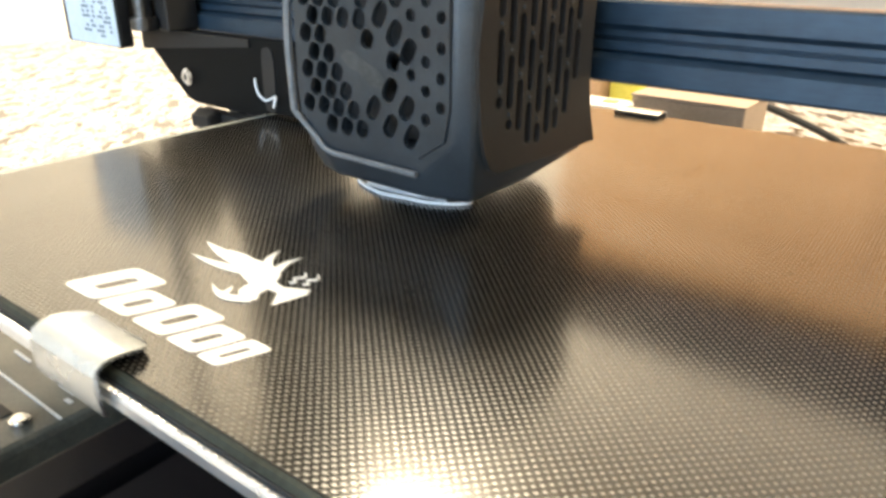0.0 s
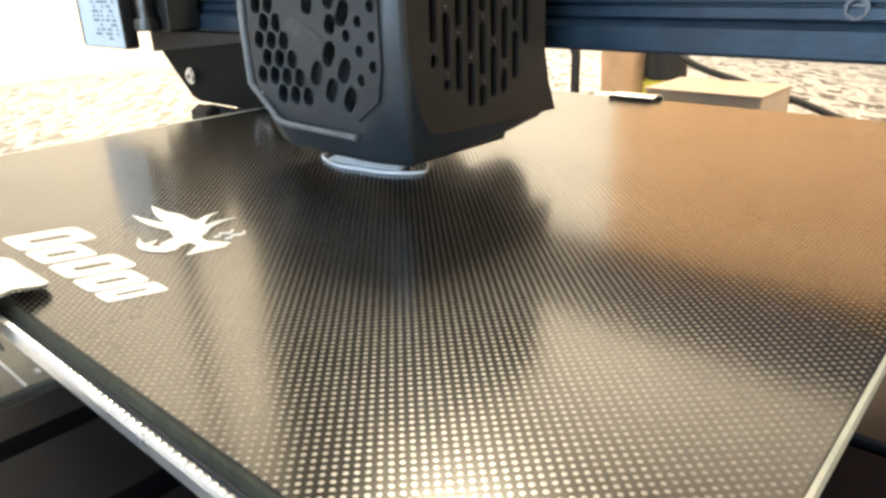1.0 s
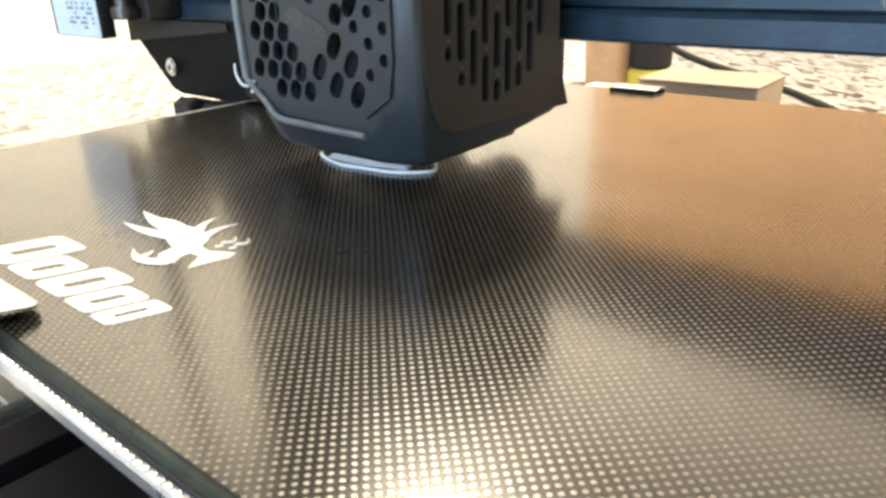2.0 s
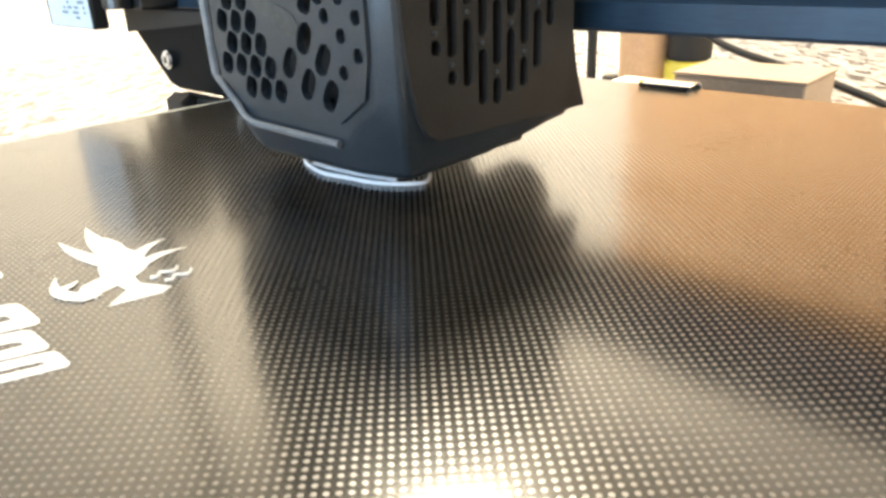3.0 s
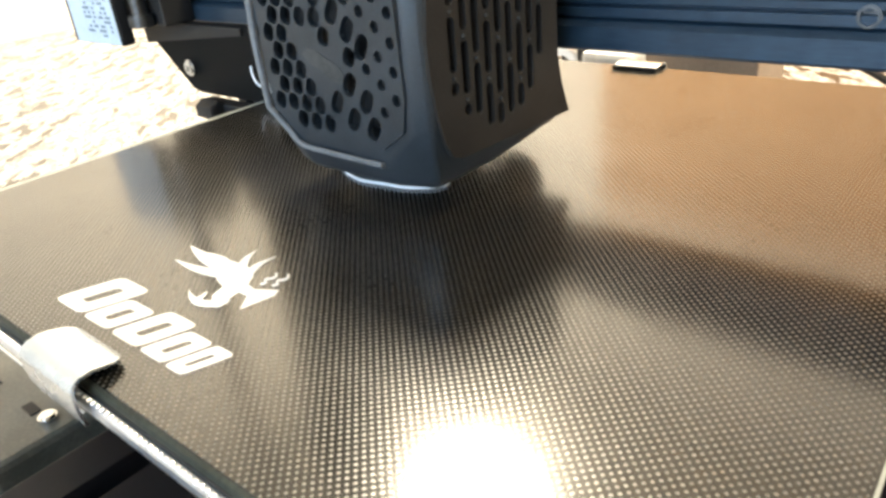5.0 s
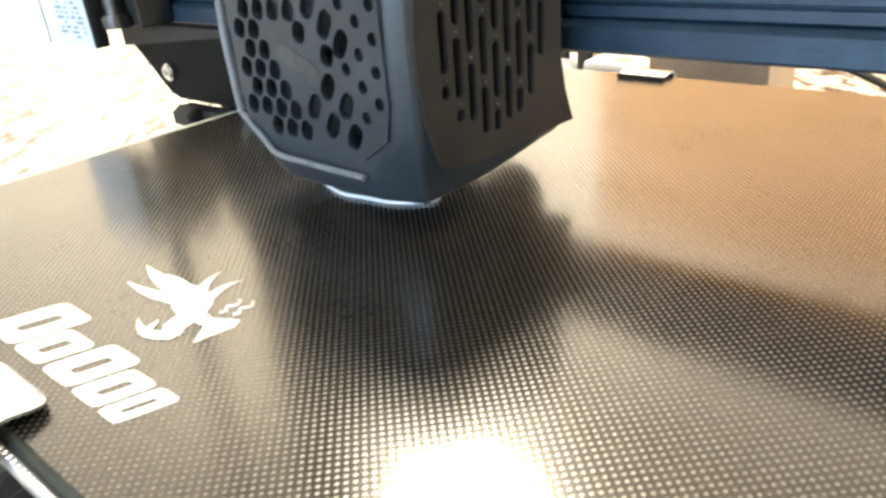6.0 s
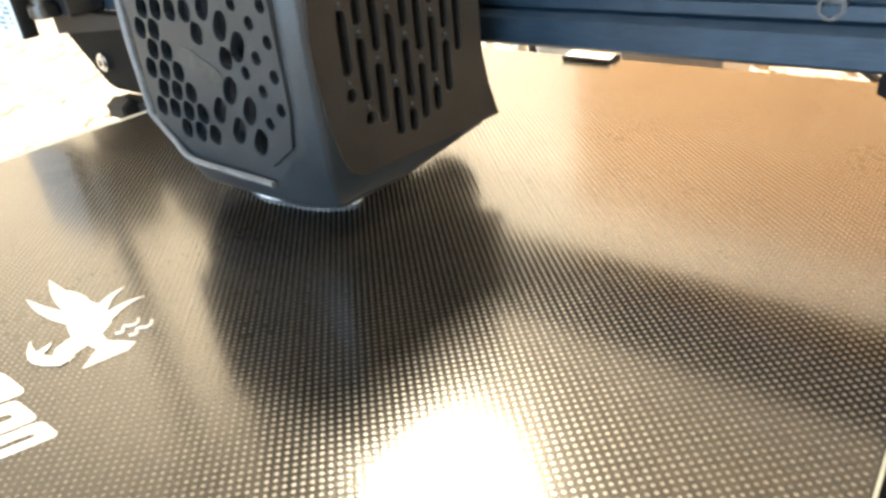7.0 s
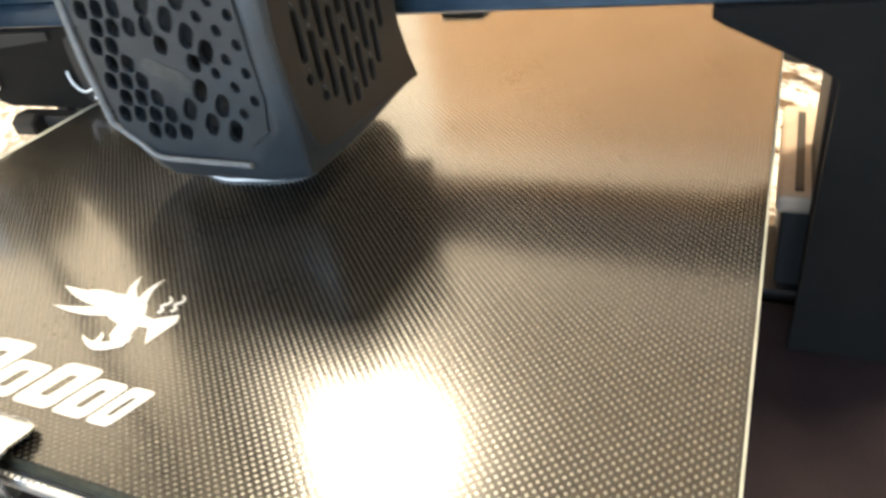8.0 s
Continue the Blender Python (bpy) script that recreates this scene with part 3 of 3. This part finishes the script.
part("tray_body", box(0.1205, 0.1375, 0.0480, 0.1150, -0.0440, -0.0380, 0.0015), BEIGE, tray)
part("tray_foot", box(0.1225, 0.1370, 0.0500, 0.1130, TABLE, -0.0441, 0.0010), BLACK, tray, "black foot of the tray")
part("slot", box(0.1255, 0.1280, 0.0520, 0.1080, -0.0381, -0.0376), BLACK, tray, "dark slot")
supply = thing("power_supply", "black power supply case on the counter beside the bed", "power supply")
part("case", box(0.1000, 0.2150, -0.1500, 0.0400, TABLE, -0.0720, 0.002), SUPPLY_BLACK, supply)
for k in range(7):
    part("cooling_rib", box(0.112 + 0.012 * k, 0.117 + 0.012 * k, -0.130, -0.060, -0.0722, -0.0704, 0.0006), SUPPLY_BLACK, supply)


# ---- the print head ----
X0 = -0.009
head = thing("extruder", "grey-blue plastic extruder cover with honeycomb and slotted vents", "extruder")


def head_ring(pts):
    """Right-hand corner points from the front middle to the back, mirrored to a full loop."""
    reach = (0.0034, 0.0010, 0.0, 0.0, 0.0)
    return [Vector((X0 + x, y, z)) for x, y, z in pts] + [Vector((X0 - x - r, y, z)) for (x, y, z), r in reversed(list(zip(pts, reach)))]


rings = [
    head_ring([(0.0130, -0.0330, 0.0056), (0.0225, -0.0305, 0.0056), (0.0240, -0.0120, 0.0066), (0.0245, 0.0010, 0.0084), (0.0240, 0.0090, 0.0105)]),
    head_ring([(0.0138, -0.0360, 0.0070), (0.0245, -0.0330, 0.0072), (0.0272, -0.0110, 0.0082), (0.0285, 0.0040, 0.0102), (0.0285, 0.0120, 0.0118)]),
    head_ring([(0.0145, -0.0388, 0.0128), (0.0262, -0.0352, 0.0134), (0.0291, -0.0110, 0.0134), (0.0303, 0.0050, 0.0133), (0.0312, 0.0158, 0.0133)]),
    head_ring([(0.0228, -0.0388, 0.0225), (0.0271, -0.0362, 0.0235), (0.0291, -0.0110, 0.0225), (0.0302, 0.0030, 0.0225), (0.0309, 0.0130, 0.0225)]),
    head_ring([(0.0232, -0.0388, 0.0400), (0.0272, -0.0365, 0.0400), (0.0291, -0.0110, 0.0400), (0.0302, 0.0030, 0.0400), (0.0308, 0.0110, 0.0400)]),
    head_ring([(0.0226, -0.0382, 0.0600), (0.0266, -0.0354, 0.0600), (0.0290, -0.0110, 0.0600), (0.0301, 0.0030, 0.0600), (0.0307, 0.0110, 0.0600)]),
    head_ring([(0.0180, -0.0330, 0.0740), (0.0220, -0.0300, 0.0740), (0.0245, -0.0110, 0.0740), (0.0260, 0.0000, 0.0740), (0.0260, 0.0105, 0.0740)]),
]
bm = bmesh.new()
loops = [[bm.verts.new(p) for p in r] for r in rings]
for a, b in zip(loops, loops[1:]):
    for k in range(len(a)):
        bm.faces.new((a[k], a[(k + 1) % len(a)], b[(k + 1) % len(a)], b[k]))
bm.faces.new(loops[0])
bm.faces.new(loops[-1])
bmesh.ops.recalc_face_normals(bm, faces=bm.faces)
bmesh.ops.bevel(bm, geom=[e for e in bm.edges if e.calc_face_angle(0) > 0.3], offset=0.0012, segments=3, affect="EDGES", profile=0.5, clamp_overlap=True)
cover_bm = bm

# honeycomb grille
grille = [(-0.0250, 0.0228), (-0.0150, 0.0176), (0.0138, 0.0172), (0.0212, 0.0224), (0.0226, 0.0300), (0.0222, 0.0600), (-0.0252, 0.0600), (-0.0258, 0.0300)]
holes = []
low = [(-0.0246, 0.0238), (-0.0140, 0.0188), (0.0135, 0.0186), (0.0222, 0.0240), (0.0232, 0.0590), (-0.0246, 0.0590)]
for k in range(3):
    for j in range(-2, 6):
        if k < 2 or j in (1, 3):
            holes.append(oval(0.0202 - 0.0042 * k, 0.0300 + 0.0064 * j - 0.0032 * (k % 2), 0.00132, 0.00138, 0, 12, 2.0))
holes = [h for h in holes if inside(h[0][0] - 0.001, h[9][1], low)]
tall = [(0.001 * u, 0.001 * v) for u, v in ((2.8, 48.8), (7.0, 45.0), (11.0, 41.3), (-2.4, 52.6), (3.2, 56.0), (8.0, 53.4), (5.4, 32.2), (10.4, 28.6), (0.2, 27.4), (5.4, 23.8), (11.8, 22.2))]
for u, v in tall:
    holes.append(oval(u, v, 0.00196, 0.00312, -0.50, 18, 2.6))
for row in range(10):
    for col in range(9):
        u, v = 0.0116 - 0.0051 * col + 0.0024 * (row % 2), 0.0216 + 0.0043 * row
        if u > 0.0070 or not inside(u - 0.0014, v - 0.0019, low) or not inside(u + 0.0010, v + 0.002, low):
            continue
        if ((u + 0.0040) / 0.0112) ** 2 + ((v - 0.0372 + 0.42 * (u + 0.004)) / 0.0052) ** 2 < 1:
            continue
        if min(math.hypot(u - a, v - b) for a, b in tall) > 0.0050:
            holes.append(oval(u, v, 0.00196, 0.00230, -0.35, 14, 2.8))
at = Matrix.Translation((X0, -0.0396, 0)) @ FRONT
part("grille", cut(prism(grille, at, 0.0016), [prism(h, Matrix.Translation((0, -0.002, 0)) @ at, 0.006) for h in holes]), COVER, head, "honeycomb grille")
pocket = [(u * 0.95, 0.0400 + (v - 0.0400) * 0.95) for u, v in grille]
pockets = [prism(pocket, Matrix.Translation((0, -0.002, 0)) @ at, 0.0120)]
part("grille_back", prism([(u * 0.94, 0.0400 + (v - 0.0400) * 0.94) for u, v in grille], Matrix.Translation((0, 0.0088, 0)) @ at, 0.0008), BLACK, head, "black fan opening")
worn = [(-0.0100, 0.0385), (-0.0075, 0.0362), (-0.0040, 0.0352), (-0.0005, 0.0325), (0.0030, 0.0322), (0.0042, 0.0342), (0.0028, 0.0362), (0.0010, 0.0372), (-0.0020, 0.0382), (-0.0045, 0.0398), (-0.0080, 0.0402)]
part("worn_emblem", prism(worn, Matrix.Translation((0, -0.00015, 0)) @ at, 0.0001), EMBLEM_GLINT, head, "worn grey printed emblem")
part("chevron_trim", tube([(X0 - 0.0285, -0.0388, 0.0225), (X0 - 0.0210, -0.0394, 0.0176), (X0 - 0.0158, -0.0398, 0.0143), (X0 - 0.0050, -0.0400, 0.0138), (X0 + 0.0134, -0.0398, 0.0134)], 0.00080, 8), TRIM, head, "pale grey edge strip")
# pale strip paints the lamplight on the left chamfer
part("lit_side_chamfer", tube([(X0 - 0.0286, -0.0387, 0.0227), (X0 - 0.0292, -0.0386, 0.0320), (X0 - 0.0294, -0.0386, 0.0420), (X0 - 0.0288, -0.0380, 0.0600)], 0.00105, 8), TRIM, head, "pale grey edge strip")


def side_vent(sign):
    lean = math.atan2(0.0037, 0.0480)
    base = Matrix.Translation((X0 + sign * 0.0273, -0.0365, 0)) @ Matrix.Rotation(-sign * lean, 4, "Z")
    turn = Matrix(((0, 0, sign, 0), (1, 0, 0, 0), (0, 1, 0, 0), (0, 0, 0, 1)))
    m = base @ turn
    sheet = [(0.0085, 0.0138), (0.0055, 0.0152), (0.0034, 0.0190), (0.0016, 0.0256), (0.0003, 0.0350), (0.0000, 0.0430), (0.0012, 0.0520), (0.0034, 0.0600), (0.0050, 0.0650),
             (0.0478, 0.0650), (0.0474, 0.0420), (0.0478, 0.0300), (0.0496, 0.0220), (0.0528, 0.0136)][::-1]
    slits, glints = [], []
    for c in range(9):
        u = 0.0076 + 0.0040 * c
        reach = 1 - ((u - 0.0235) / 0.0192) ** 2
        if reach <= 0:
            continue
        lo, hi = 0.0430 - 0.0248 * math.sqrt(reach), 0.0440 + min(0.0180, 0.0248 * math.sqrt(reach))
        period, z = 0.0146, 0.0420 - 0.0058 * (c - 1)
        while z > lo:
            z -= period
        while z < hi:
            if lo + 0.002 < z < hi - 0.002:
                glints.append((u, z))
            a, b = max(z + 0.0011, lo), min(z + period - 0.0011, hi)
            if b - a > 0.0024:
                slits.append(slot(u, a, b, 0.00126))
            z += period
    me = cut(prism(sheet, Matrix.Translation((sign * 0.0007, 0, 0)) @ m, 0.0022), [prism(s, Matrix.Translation((sign * 0.004, 0, 0)) @ m, 0.008) for s in slits])
    part("side_vent", me, VENT, head, "slotted warm grey side vent")
    # tiny grey dots stand in for the glints at the slot ends
    for u, v in glints:
        part("glint_dot", prism(oval(u, v, 0.00042, 0.00042, 0, 8, 2.0), Matrix.Translation((sign * 0.0012, 0, 0)) @ m, 0.0008), EMBLEM_GLINT, head)
    inner = [(0.0240 + (u - 0.0240) * 0.80, 0.0410 + (v - 0.0410) * 0.86) for u, v in sheet]
    pockets.append(prism(inner, Matrix.Translation((sign * 0.004, 0, 0)) @ m, 0.0100))
    part("vent_back", prism([(0.0240 + (u - 0.0240) * 0.79, 0.0410 + (v - 0.0410) * 0.85) for u, v in sheet], Matrix.Translation((sign * -0.0050, 0, 0)) @ m, 0.0008), BLACK, head)


side_vent(1)
side_vent(-1)
cover = part("cover", cut(cover_bm, pockets), COVER, head)
cover.modifiers.new("soft_edges", "WEIGHTED_NORMAL").keep_sharp = True
part("nozzle", join(cylinder(0.0035, (X0, -0.0100, 0.0062), (X0, -0.0100, 0.0100), 6), cylinder(0.0006, (X0, -0.0100, 0.0010), (X0, -0.0100, 0.0062), 20, r2=0.0030)), CHROME, head, "brass-tipped nozzle")
part("heater_block", box(X0 - 0.0090, X0 + 0.0090, -0.0180, -0.0020, 0.0095, 0.0200, 0.0008), BLACK, head)
part("carriage_plate", box(X0 - 0.0300, X0 + 0.0230, 0.0112, 0.0205, 0.0200, 0.0700, 0.001), PLATE, head)

part("fan_duct", box(X0 - 0.0190, X0 + 0.0205, -0.0200, 0.0100, 0.0048, 0.0150, 0.0015), BLACK, head, "black fan duct")
part("belt_carriage", box(X0 - 0.0300, X0 + 0.0215, 0.0000, 0.0120, 0.0122, 0.0200, 0.0015), BLACK, head)
for x in (-0.020, 0.004):
    part("roller", join(cylinder(0.0100, (X0 + x, 0.0210, 0.0178), (X0 + x, 0.0270, 0.0178), 28, 0.0012), cylinder(0.0100, (X0 + x, 0.0272, 0.0178), (X0 + x, 0.0320, 0.0178), 28, 0.0012)), BLACK, head, "black grooved roller")

loom = thing("cable_loom", "thick black sleeved cable loom above the gantry beam", "cable")
part("sleeve", tube([(-0.030, 0.030, 0.0560), (-0.060, 0.031, 0.0570), (-0.095, 0.031, 0.0565), (-0.130, 0.031, 0.0570), (-0.158, 0.031, 0.0580)], 0.0075, 14), BLACK, loom)
for k in range(4):
    part("sleeve_tie", tube([(-0.045 - 0.03 * k + 0.0002 * math.cos(0), 0.031 + 0.0078 * math.cos(a), 0.0568 + 0.0078 * math.sin(a)) for a in (0.0, 1.05, 2.09, 3.14, 4.19, 5.24)], 0.0006, 6, True), BLACK, loom)

# ---- things behind the printer ----
carton = thing("small_carton", "small pale brown cardboard box on the counter behind the bed", "box")
part("carton_body", box(-0.0480, 0.0140, 0.2180, 0.2650, TABLE, -0.0135, 0.0012), CARDBOARD, carton)
part("lid_flap", box(-0.0484, 0.0144, 0.2176, 0.2654, -0.0134, -0.0120, 0.0004), CARDBOARD, carton, "folded brown lid")
tub = thing("orange_tub", "dull orange plastic tub standing on the counter", "tub")
part("tub_body", cylinder(0.020, (-0.185, 0.460, TABLE), (-0.185, 0.460, -0.012), 28, 0.002, 0.023), ORANGE, tub)
jar = thing("black_canister", "black canister with a yellow band on the counter", "canister")
part("canister_body", cylinder(0.018, (-0.146, 0.460, -0.0425), (-0.146, 0.460, 0.004), 28, 0.002), BLACK, jar)
part("yellow_band", cylinder(0.019, (-0.146, 0.460, TABLE), (-0.146, 0.460, -0.043), 28, 0.002), YELLOW, jar, "yellow lower band")
lead = thing("power_cable", "dark power cable hanging behind the bed", "cable")
part("cable_strand", tube([(-0.110, 0.310, 0.020), (-0.0600, 0.300, -0.0070), (-0.0190, 0.300, -0.0190), (0.0200, 0.300, -0.0300), (0.060, 0.305, -0.0480), (0.110, 0.320, -0.090), (0.150, 0.340, TABLE + 0.003), (0.30, 0.38, TABLE + 0.003)], 0.0022, 8), BLACK, lead)
stand = thing("bent_stand", "dark bent wire stand on the counter", "stand")
part("stand_wire", tube([(-0.2320, 0.450, TABLE + 0.002), (-0.2320, 0.450, -0.040), (-0.2340, 0.450, -0.020), (-0.2500, 0.452, -0.006), (-0.2900, 0.455, -0.012)], 0.0045, 8), BLACK, stand)
roll = thing("tape_roll", "white roll of tape standing on the counter", "tape")
ring = cut(cylinder(0.018, (-0.232, 0.440, TABLE + 0.018), (-0.232, 0.458, TABLE + 0.018), 32, 0.001), [cylinder(0.011, (-0.232, 0.43, TABLE + 0.018), (-0.232, 0.47, TABLE + 0.018), 32)])
part("tape_ring", ring, WHITE_PLASTIC, roll)
pot = thing("small_black_pot", "small black plastic pot on the counter", "pot")
part("pot_body", cylinder(0.0085, (-0.210, 0.450, TABLE), (-0.210, 0.450, -0.066), 24, 0.001), BLACK, pot)
part("pot_lid", cylinder(0.0092, (-0.210, 0.450, -0.0658), (-0.210, 0.450, -0.060), 24, 0.001), BLACK, pot)
charger = thing("white_charger", "white plastic charger block beside the cardboard box", "charger")
part("charger_body", box(-0.0740, -0.0440, 0.1950, 0.2160, TABLE, -0.0155, 0.003), WHITE_PLASTIC, charger)
part("charger_mark", box(-0.0580, -0.0500, 0.2000, 0.2080, -0.0155, -0.0149), YELLOW, charger, "yellow-green mark")
